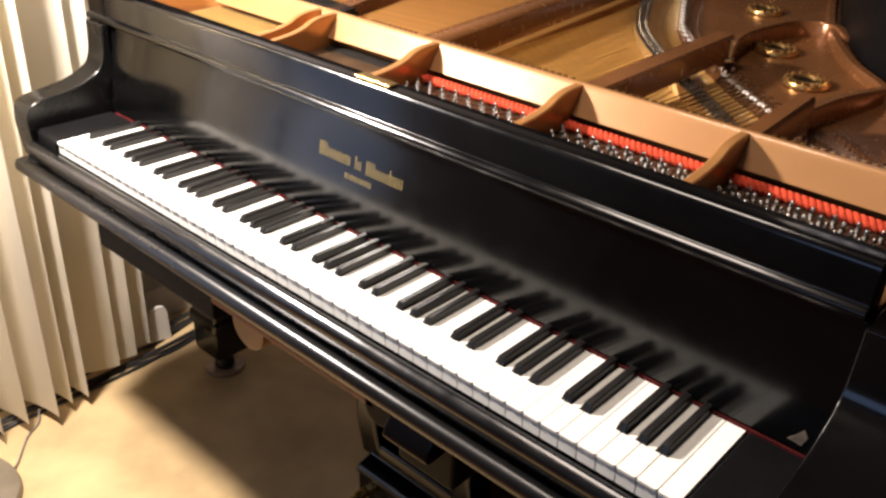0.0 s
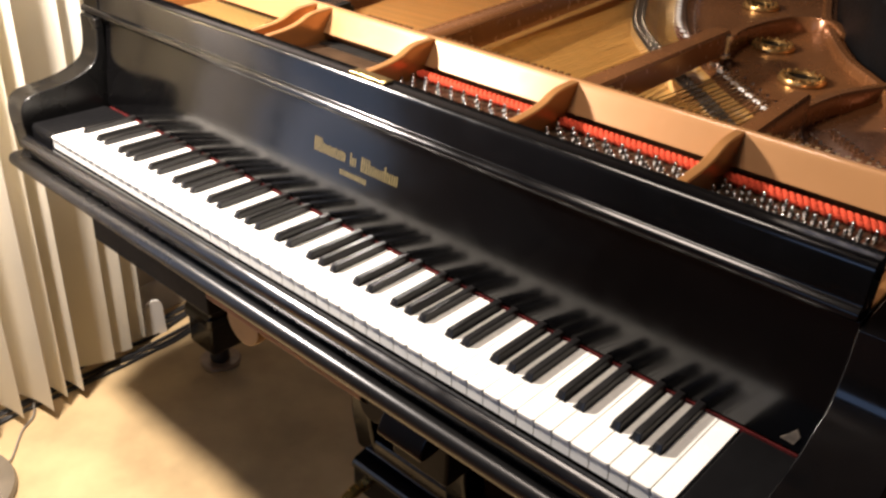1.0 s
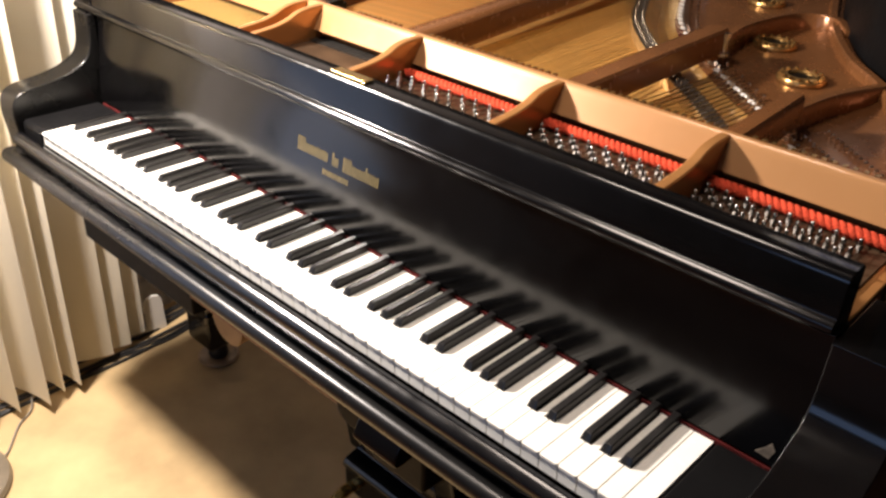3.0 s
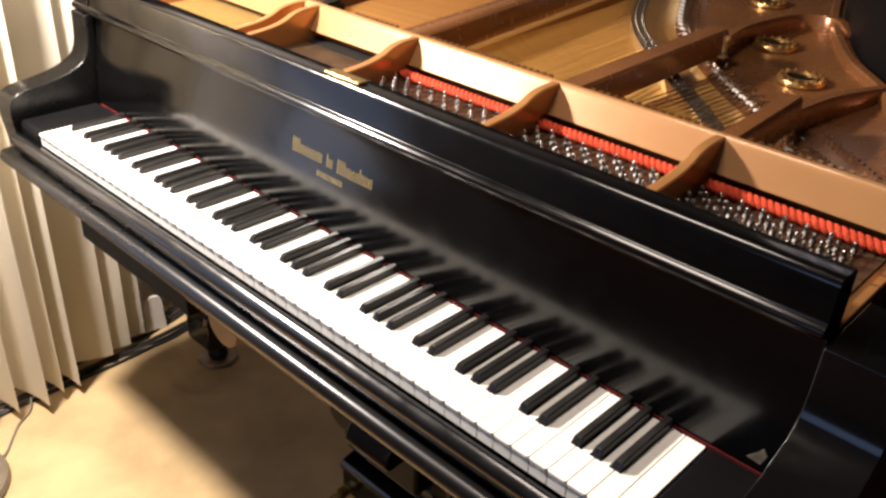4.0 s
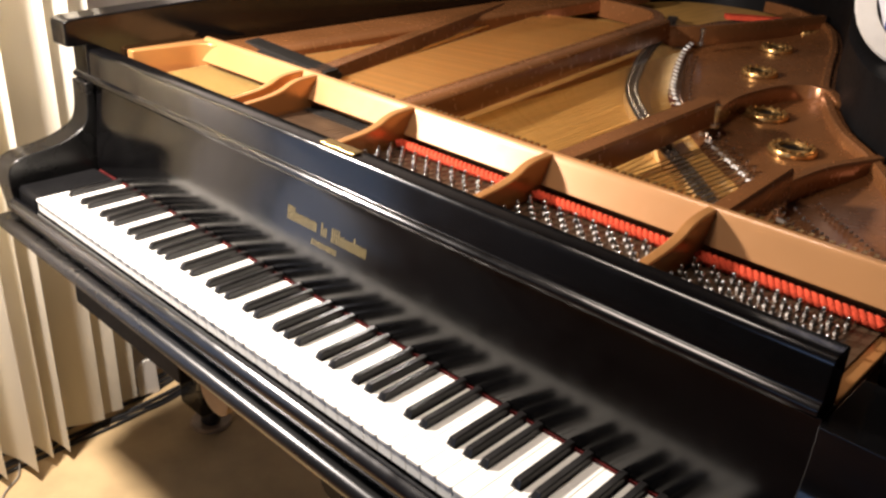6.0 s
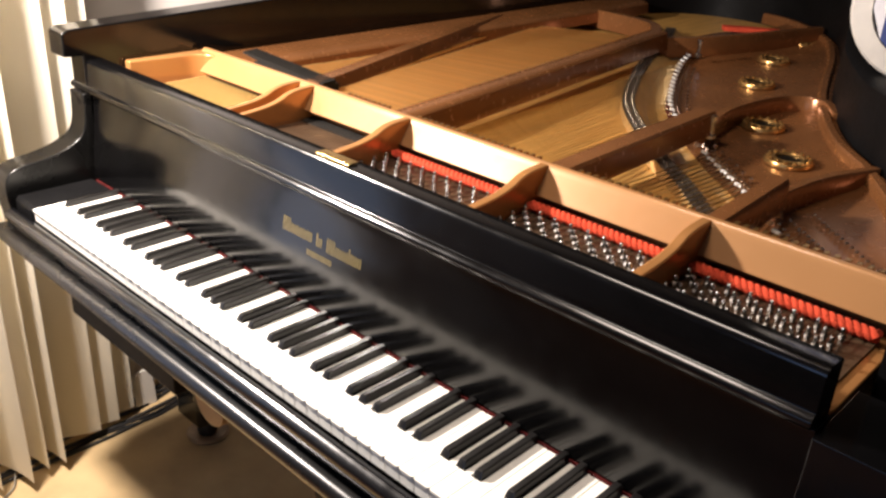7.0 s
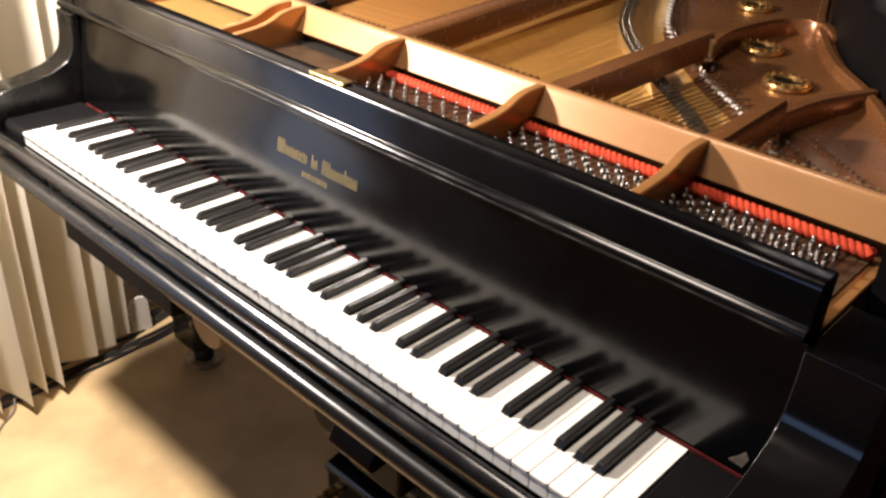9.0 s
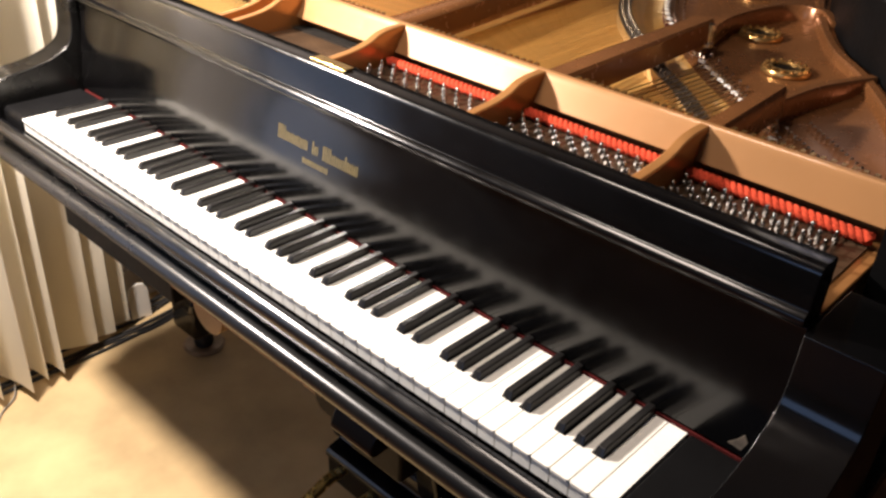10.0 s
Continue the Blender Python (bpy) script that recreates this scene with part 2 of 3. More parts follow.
part("headrail", boxes((-0.30, -0.25, -0.20, 0.33, 2.12, 2.16)), TRIM, blinds, bevel=0.003)
rng = random.Random(4)


def slat_mesh(width, height):
    bm = bmesh.new()
    n = 6
    rows = []
    for z in (0, height):
        for off in (0, 0.0012):
            rows.append([bm.verts.new((0.006 * (1 - (2 * i / n - 1) ** 2) + off, (i / n - 0.5) * width, z)) for i in range(n + 1)])
    a, b, c, d = rows
    for i in range(n):
        bm.faces.new((a[i], a[i + 1], c[i + 1], c[i])), bm.faces.new((b[i], d[i], d[i + 1], b[i + 1]))
        bm.faces.new((a[i], b[i], b[i + 1], a[i + 1])), bm.faces.new((c[i], c[i + 1], d[i + 1], d[i]))
    bm.faces.new((a[0], c[0], d[0], b[0])), bm.faces.new((a[n], b[n], d[n], c[n]))
    return mesh_of("slat", bm, BLIND)


SLAT = slat_mesh(0.127, 2.09)
# three slats by the wall's end hang nearly closed, the others stand open
HANG = [(-0.309, 0.209, -15), (-0.291, 0.160, -20), (-0.284, 0.109, -25), (-0.258, 0.038, 103), (-0.262, 0.000, 104), (-0.236, -0.046, 105), (-0.256, -0.104, 104), (-0.262, -0.156, 103)]
for x, y, turn in HANG:
    shared("slat", SLAT, pose(x, y, 0.028 + rng.uniform(0, 0.004), 0, 0, turn), blinds)

# ---------- piano ----------
KEY = 0.0235
KW = 52 * KEY
KZ = 0.735
ARM_IN_L, ARM_OUT_L, ARM_IN_R, ARM_OUT_R = -0.078, -0.135, KW + 0.077, KW + 0.152
piano = new("grand_piano")
tagged(piano, "black lacquered player grand piano with bronze iron plate, lid open", "piano")

# outer bend of the case, from the bass front round the tail to the treble front
bent = [(1.30, 0.31), (1.30, 0.45), (1.24, 0.66), (1.10, 0.90), (0.99, 1.04), (0.88, 1.25), (0.80, 1.46), (0.70, 1.75), (0.58, 2.0), (0.38, 2.2), (0.15, 2.24), (0.0, 2.16), (-0.07, 1.98)]
bent_line = spline([(x, y, 0) for x, y in bent], 5)
part("treble_rim", sweep(bmesh.new(), bent_line, [(0, 0.60), (0, 1.02), (0.012, 1.03), (0.05, 1.03), (0.06, 1.02), (0.06, 0.60)]), MATT_BLACK, piano, bevel=0.0)
part("bass_rim", prism([(0.125, 0.97), (0.125, 1.014), (0.14, 1.020), (2.05, 1.10), (2.05, 0.60), (0.16, 0.60), (0.16, 0.97)], "x", ARM_OUT_L, ARM_IN_L), BLACK, piano, bevel=0.004)

arm = [(-0.004, 0.673), (-0.009, 0.71), (-0.012, 0.742), (-0.009, 0.766), (0.002, 0.780), (0.022, 0.787), (0.060, 0.792), (0.092, 0.799), (0.113, 0.807), (0.130, 0.816), (0.141, 0.828), (0.147, 0.846), (0.1495, 0.872), (0.1505, 0.9005), (0.26, 0.9005), (0.26, 0.673)]
def arm_line():
    mid = spline([(0, y, z) for y, z in arm[:14]], 4)
    return [(p.y, p.z) for p in mid] + arm[14:]
part("bass_arm", prism(arm_line(), "x", ARM_OUT_L, ARM_IN_L), WORN_BLACK, piano, bevel=0.003, segments=3)
part("treble_arm", prism(arm_line(), "x", ARM_IN_R, ARM_OUT_R), BLACK, piano, bevel=0.0015, segments=2)

# key bed, slip and blocks
keybed = part("keybed", prism([(-0.012, 0.641), (-0.020, 0.642), (-0.026, 0.6455), (-0.030, 0.651), (-0.0315, 0.658), (-0.030, 0.665), (-0.026, 0.670), (-0.020, 0.672), (0.45, 0.672), (0.45, 0.641)], "x", ARM_OUT_L + 0.008, ARM_OUT_R + 0.006), WORN_BLACK, piano, bevel=0.002)
part("key_slip", prism([(-0.010, 0.674), (-0.017, 0.690), (-0.023, 0.703), (-0.0225, 0.709), (-0.018, 0.714), (-0.011, 0.717), (-0.003, 0.714), (-0.002, 0.674)], "x", ARM_IN_L + 0.002, ARM_IN_R - 0.002), BLACK_GLOSS, piano, bevel=0.002)
for a, b, nm in ((ARM_IN_L + 0.002, -0.003, "bass_key_block"), (KW + 0.003, ARM_IN_R - 0.002, "treble_key_block")):
    part(nm, prism([(0.0, 0.674), (0.0, 0.731), (0.006, 0.737), (0.146, 0.737), (0.146, 0.674)], "x", a, b), MATT_BLACK, piano, bevel=0.003)

# fallboard
fall = [(0.149, 0.740), (0.152, 0.77), (0.157, 0.81), (0.162, 0.85), (0.166, 0.885), (0.166, 0.899), (0.2, 0.899), (0.19, 0.74)]
fallboard = part("fallboard", prism(fall, "x", ARM_IN_L + 0.006, ARM_IN_R - 0.002), SATIN_BLACK, piano, bevel=0.001)
rail = [(0.166, 0.900), (0.158, 0.902), (0.1545, 0.906), (0.1545, 0.911), (0.158, 0.915), (0.162, 0.9165), (0.1625, 0.920), (0.1635, 0.954), (0.1655, 0.9595), (0.169, 0.962), (0.196, 0.962), (0.199, 0.960), (0.199, 0.900)]
stretcher = part("stretcher", prism(rail, "x", ARM_OUT_L - 0.001, ARM_IN_R - 0.004), BLACK, piano, bevel=0.0015)
part("name_felt", boxes((-0.060, ARM_IN_R - 0.001, 0.1462, 0.1488, 0.730, 0.7385)), NAME_RED, piano, "thin red felt strip behind the keys")

# keys
def white_key_mesh(left, right):
    """A key top with cut-outs for the sharps beside it."""
    w, g = KEY, 0.0007
    bm = prism([(g + left, 0.15), (g + left, 0.0485), (g, 0.0485), (g, 0.002), (g + 0.002, 0.0), (w - g - 0.002, 0.0), (w - g, 0.002), (w - g, 0.0485), (w - g - right, 0.0485), (w - g - right, 0.15)], "z", -0.003, 0.0)
    f = boxes((g, w - g, 0.0025, 0.012, -0.022, -0.003))
    me = bpy.data.meshes.new("tmp")
    f.to_mesh(me), f.free()
    bm.from_mesh(me)
    bpy.data.meshes.remove(me)
    box(bm, g + left + 0.0016, w - g - right - 0.0016, 0.012, 0.15, -0.02, -0.0031)
    return bm


WM = {}
for l, r in ((0, 0), (0, 1), (1, 0), (1, 1)):
    WM[(l, r)] = mesh_of("white_key", white_key_mesh(0.0068 * l, 0.0068 * r), IVORY)


def black_key_mesh():
    bm = bmesh.new()
    rows = []
    for y, h in ((0.0, 0.0), (0.0010, 0.0030), (0.0046, 0.0091), (0.0066, 0.0098), (0.1000, 0.0098)):
        wb = 0.0060
        wt = 0.0060 - 0.0012 * (h / 0.0098)
        rows.append([bm.verts.new(p) for p in ((-wb, y if h < 0.001 else y, -0.006), (-wt, y, h - 0.0012 * (h > 0)), (-wt + 0.0012, y, h), (wt - 0.0012, y, h), (wt, y, h - 0.0012 * (h > 0)), (wb, y, -0.006))])
    for a, b in zip(rows, rows[1:]):
        for i in range(5):
            bm.faces.new((a[i], a[i + 1], b[i + 1], b[i]))
    bm.faces.new(rows[0]), bm.faces.new(rows[-1][::-1])
    bmesh.ops.remove_doubles(bm, verts=bm.verts, dist=0.00001)
    return mesh_of("black_key", bm, EBONY, angle=30)


BM = black_key_mesh()
names = "ABCDEFG"
for i in range(52):
    n = names[i % 7]
    left = n in "ABDEG" and i > 0
    right = n in "ACDFG" and i < 51
    shared("white_key", WM[(int(left), int(right))], pose(i * KEY, 0, KZ), keybed)
    if right:
        off = {"A": 0.0010, "C": -0.0012, "D": 0.0012, "F": -0.0012, "G": 0.0}[n]
        shared("black_key", BM, pose((i + 1) * KEY + off, 0.0485, KZ), keybed)

# iron plate
PW = 0.902
plate_edge = [(1.295, 0.40), (1.12, 0.52), (0.968, 0.684), (0.83, 0.81), (0.652, 1.007), (0.55, 1.18), (0.448, 1.392), (0.36, 1.62), (0.25, 1.85)]
plate = part("iron_plate", boxes((ARM_IN_L + 0.002, 1.296, 0.201, 0.396, 0.880, PW - 0.002)), GOLD, piano, bevel=0.002)
# Dark sheets over the bronze web stand in for shade between the strings.
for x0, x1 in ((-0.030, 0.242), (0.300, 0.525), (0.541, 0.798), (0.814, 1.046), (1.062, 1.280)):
    part("pin_shade_sheet", boxes((x0, x1, 0.238, 0.372, PW - 0.002, PW + 0.001)), PIN_SHADE, plate, "dark sheet for the shade among pins and strings")
part("plate_flange", prism([(0.3725, 0.921), (0.3745, 0.9245), (0.3915, 0.9515), (0.394, 0.957), (0.398, 0.961), (0.405, 0.961), (0.410, 0.956), (0.414, 0.935), (0.414, PW - 0.02), (0.394, PW - 0.02), (0.394, 0.921)], "x", -0.06, 1.298), FLANGE, plate, bevel=0.0012)
rib_line = spline([(0, 0.398, 0.9605), (0, 0.364, 0.9590), (0, 0.342, 0.9545), (0, 0.322, 0.9460), (0, 0.298, 0.9400), (0, 0.262, 0.9360), (0, 0.214, 0.9330)], 5)
rib_out = [(p.y, p.z) for p in rib_line] + [(0.214, PW + 0.002), (0.330, PW - 0.004), (0.398, PW - 0.004)]
for x, w in ((0.252, 0.013), (0.292, 0.013), (0.533, 0.015), (0.806, 0.015), (1.054, 0.015)):
    part("plate_rib", prism(rib_out, "x", x - w / 2, x + w / 2), GOLD, plate, bevel=0.003)
# the flange turns forward at the bass end in a rounded corner
corner = [(-0.045 + 0.040 * (1 - math.cos(a)), 0.345 + 0.047 * math.sin(a)) for a in [math.pi / 2 * k / 8 for k in range(9)]]
part("plate_corner", prism([(-0.074, 0.236), (-0.056, 0.236)] + corner + [(-0.005, 0.404), (-0.074, 0.404)], "z", PW - 0.004, 0.955), GOLD, plate, bevel=0.004, segments=3)

# Dark strip painted in for the shaded slot under the flange.
part("slot_shade_strip", boxes((-0.045, 1.276, 0.3640, 0.3938, PW - 0.001, PW + 0.003)), DARK_FELT_SHADE, plate)
# hitch-pin side of the plate
def hitch_plate():
    bm = bmesh.new()
    a = spline([(x, y, 0) for x, y in plate_edge], 5)
    n = len(a)
    b = []
    m = len(bent_line)
    lo, hi = 8, m - 16
    for i in range(n):
        q = lo + (hi - lo) * i / (n - 1)
        k = int(q)
        b.append(bent_line[k].lerp(bent_line[min(k + 1, m - 1)], q - k))
    cols = 5
    grid = []
    for p, q in zip(a, b):
        row = []
        for c in range(cols + 1):
            s = c / cols
            v = p.lerp(q, s)
            row.append(bm.verts.new((v.x, v.y, 0.886 + (0.022 * max(0, (s - 0.6) / 0.4) ** 2) + (-0.008 if c == 0 else 0))))
        grid.append(row)
    low = [[bm.verts.new(v.co - Vector((0, 0, 0.014))) for v in row] for row in grid]
    for g in (grid, low):
        for r0, r1 in zip(g, g[1:]):
            for c in range(cols):
                bm.faces.new((r0[c], r0[c + 1], r1[c + 1], r1[c]))
    for r0, r1, l0, l1 in zip(grid, grid[1:], low, low[1:]):
        bm.faces.new((r0[0], r1[0], l1[0], l0[0])), bm.faces.new((r0[cols], l0[cols], l1[cols], r1[cols]))
    return bm
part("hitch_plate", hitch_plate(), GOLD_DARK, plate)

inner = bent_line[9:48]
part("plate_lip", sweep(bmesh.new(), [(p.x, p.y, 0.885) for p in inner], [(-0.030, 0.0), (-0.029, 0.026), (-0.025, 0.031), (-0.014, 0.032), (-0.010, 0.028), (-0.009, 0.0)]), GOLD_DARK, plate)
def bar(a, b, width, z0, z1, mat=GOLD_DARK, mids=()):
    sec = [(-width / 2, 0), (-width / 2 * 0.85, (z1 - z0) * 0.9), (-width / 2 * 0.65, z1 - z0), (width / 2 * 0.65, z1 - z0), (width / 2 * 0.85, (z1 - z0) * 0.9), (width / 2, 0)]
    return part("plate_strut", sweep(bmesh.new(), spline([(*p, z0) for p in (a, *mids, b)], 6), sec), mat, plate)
bar((0.490, 0.40), (0.338, 1.47), 0.058, 0.905, 0.950)
bar((0.808, 0.40), (0.790, 0.885), 0.046, 0.910, 0.950)
bar((1.046, 0.40), (1.030, 0.66), 0.034, 0.900, 0.945)
bar((1.030, 0.67), (1.085, 0.905), 0.020, 0.885, 0.920, mids=((1.045, 0.79),))
bar((0.235, 0.42), (-0.06, 1.30), 0.045, 0.89, 0.945)
bar((0.795, 0.87), (0.92, 1.17), 0.022, 0.885, 0.922, mids=((0.765, 1.05), (0.79, 1.22), (0.86, 1.25)))
bar((0.338, 1.45), (0.535, 2.02), 0.025, 0.885, 0.935, mids=((0.42, 1.60),))
bar((0.335, 1.45), (-0.01, 1.68), 0.04, 0.885, 0.935, mids=((0.22, 1.63),))

# soundboard
sb = [(p.x, p.y) for p in bent_line[4:]] + [(ARM_IN_L, 1.98), (ARM_IN_L, 0.40), (1.30, 0.40)]
part("soundboard", prism(sb, "z", 0.862, 0.877), SPRUCE, piano, "varnished spruce soundboard", smooth=False)
part("inner_floor", boxes((ARM_IN_L, 1.296, 0.201, 0.41, 0.80, 0.861)), MAPLE, piano)

# bridges
off_line = spline([(x - 0.055, y - 0.060, 0.877) for x, y in plate_edge[1:]], 5)
bridge = part("treble_bridge", sweep(bmesh.new(), off_line, [(-0.014, 0), (-0.013, 0.020), (0.013, 0.020), (0.040, 0)]), TAN_WOOD, piano, "light wooden bridge on the soundboard")
part("bridge_cap", sweep(bmesh.new(), [p + Vector((0, 0, 0.0202)) for p in off_line], [(-0.014, 0), (-0.014, 0.003), (0.013, 0.003), (0.013, 0)]), CAP, bridge, "blackened bridge cap set with pins")
STUD = mesh_of("bridge_pin", lathe(bmesh.new(), [(0.0016, 0), (0.0016, 0.006), (0, 0.007)], (0, 0, 0), 6), PIN_STEEL)
for i, p in enumerate(spline([(v.x, v.y, 0.9) for v in off_line[:34]], 4)):
    shared("bridge_pin", STUD, pose(p.x + (0.006 if i % 2 else -0.005), p.y + (0.004 if i % 2 else -0.004), 0.9), bridge)

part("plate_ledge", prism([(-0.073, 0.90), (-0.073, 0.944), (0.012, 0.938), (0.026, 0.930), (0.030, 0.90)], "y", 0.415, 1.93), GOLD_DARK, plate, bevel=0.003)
# strings
def wire(name, r, mat):
    bm = bmesh.new()
    tube(bm, ((0, 0, 0), (0, 0, 1)), r, 4)
    return mesh_of(name, bm, mat, smooth=False)
PIN_WIRE = wire("pin_string", 0.0005, DARK_STEEL)
SPEAK = wire("bass_string", 0.0019, YELLOW_WIRE)
STRING, WOUND = wire("treble_string", 0.0006, WIRE), wire("bass_string", 0.0017, COPPER)
edge = spline([(x, y, 0) for x, y in plate_edge], 12)
def string(name, me, a, b):
    d = Vector(b) - Vector(a)
    ob = new(name, me)
    ob.matrix_basis = Matrix.Translation(a) @ d.to_track_quat("Z", "Y").to_matrix().to_4x4() @ Matrix.Diagonal((1, 1, d.length, 1))
    ob.parent = plate
def string_end(x, slope):
    best = min(edge, key=lambda p: abs((x + slope * (p.y - 0.41)) - p.x))
    return (best.x + 0.02, best.y + 0.02, 0.898)
for x0, x1, n, slope in ((0.528, 0.778, 60, -0.10), (0.842, 1.025, 46, -0.03), (1.066, 1.27, 50, 0.0)):
    for i in range(n):
        x = x0 + (x1 - x0) * i / (n - 1)
        string("treble_string", STRING, (x, 0.41, 0.908), string_end(x, slope))
for i in range(34):
    x = 0.255 + 0.205 * i / 33
    string("bass_string", WOUND, (x, 0.41, 0.925), (x - 0.24 + 0.003 * i, 1.40 + 0.004 * i, 0.915))
for i in range(26):
    x = 0.0 + 0.215 * i / 25
    string("bass_string", WOUND, (x, 0.53, 0.918), (0.035 - 0.03 * i / 25 - 0.02, 0.75 + 0.022 * i, 0.912))
for i in range(22):
    x = -0.028 + 0.0122 * i
    string("bass_string", SPEAK, (x + 0.012, 0.262 + 0.006 * (i % 2), 0.913), (x, 0.380, 0.911))
for i in range(20):
    x = 0.312 + 0.0108 * i
    string("treble_string", PIN_WIRE, (x, 0.27 + 0.006 * (i % 3), 0.912), (x - 0.004, 0.378, 0.910))
# dampers behind the bass flange
DAMPER = mesh_of("damper", boxes((-0.004, 0.004, -0.028, 0.028, 0, 0.02), (-0.003, 0.003, -0.02, 0.02, 0.02, 0.028)), DARK_FELT_SHADE)
for i in range(26):
    shared("damper", DAMPER, pose(-0.045 + i * 0.0115, 0.50 - 0.0012 * i, 0.918, 0, 0, 12), plate)

# tuning pins, red braid
pin = bmesh.new()
lathe(pin, [(0.0028, 0.0), (0.0028, 0.011), (0.0025, 0.012), (0.0025, 0.0165), (0.0015, 0.0178), (0.0, 0.0182)], segments=8)
PIN = mesh_of("tuning_pin", pin, PIN_STEEL)
BASS_PIN = mesh_of("bass_pin", lathe(bmesh.new(), [(0.0036, 0.0), (0.0036, 0.020), (0.0, 0.0225)], segments=8), DARK_FELT_SHADE)
COIL = mesh_of("string_coil", lathe(bmesh.new(), [(0.0030, 0.0), (0.0043, 0.0008), (0.0036, 0.0016), (0.0043, 0.0024), (0.0036, 0.0032), (0.0043, 0.0040), (0.0030, 0.0048)], segments=8), DARK_STEEL)
rngp = random.Random(2)
SECTIONS = ((0.330, 0.520, (5,)), (0.553, 0.790, range(6)), (0.826, 1.040, range(6)), (1.072, 1.264, range(6)))
for x0, x1, rows in SECTIONS:
    for row in rows:
        y = 0.336 - 0.0134 * row
        x = x0 + (0.0128 if row % 2 else 0.0)
        while x <= x1:
            px, py = x + rngp.uniform(-0.0009, 0.0009), y + rngp.uniform(-0.0008, 0.0008)
            m = pose(px, py, PW, rngp.uniform(4, 7), rngp.uniform(-1.5, 1.5), 0)
            shared("tuning_pin", PIN, m, plate)
            shared("string_coil", COIL, m @ pose(0, 0, 0.0055), plate)
            if x0 > 0.5:
                string("treble_string", PIN_WIRE, (px + 0.003, py, PW + 0.008), (px + 0.004, 0.372, PW + 0.008))
            x += 0.0257
# bass pins close behind the stretcher, seen by their tips
for i in range(17):
    m = pose(-0.020 + 0.0150 * i, 0.262 + (0.006 if i % 2 else 0), PW - 0.002, 5, 0, 0)
    shared("bass_pin", BASS_PIN, m, plate)
for x0, x1 in ((0.545, 0.796), (0.816, 1.044), (1.064, 1.280)):
    bm = bmesh.new()
    n = int((x1 - x0) / 0.0025)
    for s in (0, 1, 2):
        line = [(x0 + (x1 - x0) * i / n, 0.3580 + 0.0046 * math.cos(i * 0.62 + s * 2.094), PW + 0.0100 + 0.0036 * math.sin(i * 0.62 + s * 2.094)) for i in range(n + 1)]
        tube(bm, line, 0.0043, 8)
    part("felt_braid", bm, RED, plate, "red woven felt braid")

fb = sweep(bmesh.new(), [(p.x + 0.004, p.y + 0.003, 0.884) for p in edge[44:84]], [(-0.008, 0), (-0.007, 0.007), (0.007, 0.007), (0.008, 0)])
part("understring_felt", fb, DARK_RED, plate, "red understring felt")
part("tail_felt", sweep(bmesh.new(), spline([(0.30, 1.90, 0.90), (0.40, 1.97, 0.90), (0.46, 1.98, 0.90)], 5), [(-0.02, 0), (-0.018, 0.012), (0.018, 0.012), (0.02, 0)]), RED, plate, "red felt strip")

AGRAFFE = mesh_of("agraffe", boxes((-0.0028, 0.0028, -0.004, 0.004, 0, 0.038)), ROSE_BRASS, smooth=False)
for i in range(76):
    x = 0.36 + 0.0122 * i
    if all(abs(x - c) > 0.026 for c in (0.495, 0.812, 1.05)):
        shared("agraffe", AGRAFFE, pose(x, 0.424, 0.918), plate)

# rosettes
ros = bmesh.new()
lathe(ros, [(0.024, -0.006), (0.024, 0.004), (0.027, 0.007), (0.031, 0.006), (0.034, 0.004), (0.043, 0.004), (0.045, 0.001), (0.045, -0.004)], segments=32)
for k in range(14):
    a = 2 * math.pi * k / 14
    lathe(ros, [(0.0045, 0.003), (0.0042, 0.007), (0.002, 0.009), (0, 0.0095)], (0.0375 * math.cos(a), 0.0375 * math.sin(a), 0), 8)
ROS = mesh_of("rosette", ros, ROSE_BRASS)
# Black disc stands in for the darkness down each rosette's opening.
HOLE = mesh_of("hole_shade_disc", lathe(bmesh.new(), [(0.0236, 0.001), (0.0, 0.0015)], (0, 0, 0), 24), MATT_BLACK)
ROSETTES = ((0.945, 0.906), (0.820, 1.073), (0.655, 1.388), (0.567, 1.668), (0.515, 1.965))
for x, y in ROSETTES:
    shared("rosette", ROS, pose(x, y, 0.892) @ Matrix.Diagonal((0.92, 0.92, 1, 1)), plate)
    shared("hole_shade_disc", HOLE, pose(x, y, 0.8925), plate)

# hitch pins and bolts
HP = mesh_of("hitch_pin", lathe(bmesh.new(), [(0.0030, 0), (0.0030, 0.008), (0.0, 0.0100)], (0, 0, 0), 6), STEEL)
for off in (0.018, 0.034):
    for i, p in enumerate(edge[14:72]):
        if i % 2 or off < 0.02:
            shared("hitch_pin", HP, pose(p.x + off, p.y + off * 0.8, 0.886, 8, 0, 0), plate)
for a, b in (((1.066, 0.640), (1.205, 0.520)), ((1.080, 0.690), (1.222, 0.560))):
    for i in range(15):
        s = i / 14
        shared("hitch_pin", HP, pose(a[0] + (b[0] - a[0]) * s, a[1] + (b[1] - a[1]) * s, 0.886, 8, 0, 0), plate)
# Pale wire blocks carry the loops' white glints in their colour.
LOOP = mesh_of("string_loop", boxes((-0.0075, 0.0075, -0.0024, 0.0024, 0, 0.005)), GLINT_WIRE, smooth=False)
for i, p in enumerate(edge[16:80]):
    if i % 2 == 0:
        shared("string_loop", LOOP, pose(p.x + 0.004, p.y + 0.006, 0.893, -14, 0, -24), plate)
BOLT = mesh_of("plate_bolt", lathe(bmesh.new(), [(0.010, 0), (0.010, 0.006), (0.005, 0.007), (0.005, 0.03), (0.008, 0.031), (0.008, 0.04), (0, 0.042)], (0, 0, 0), 8), STEEL)
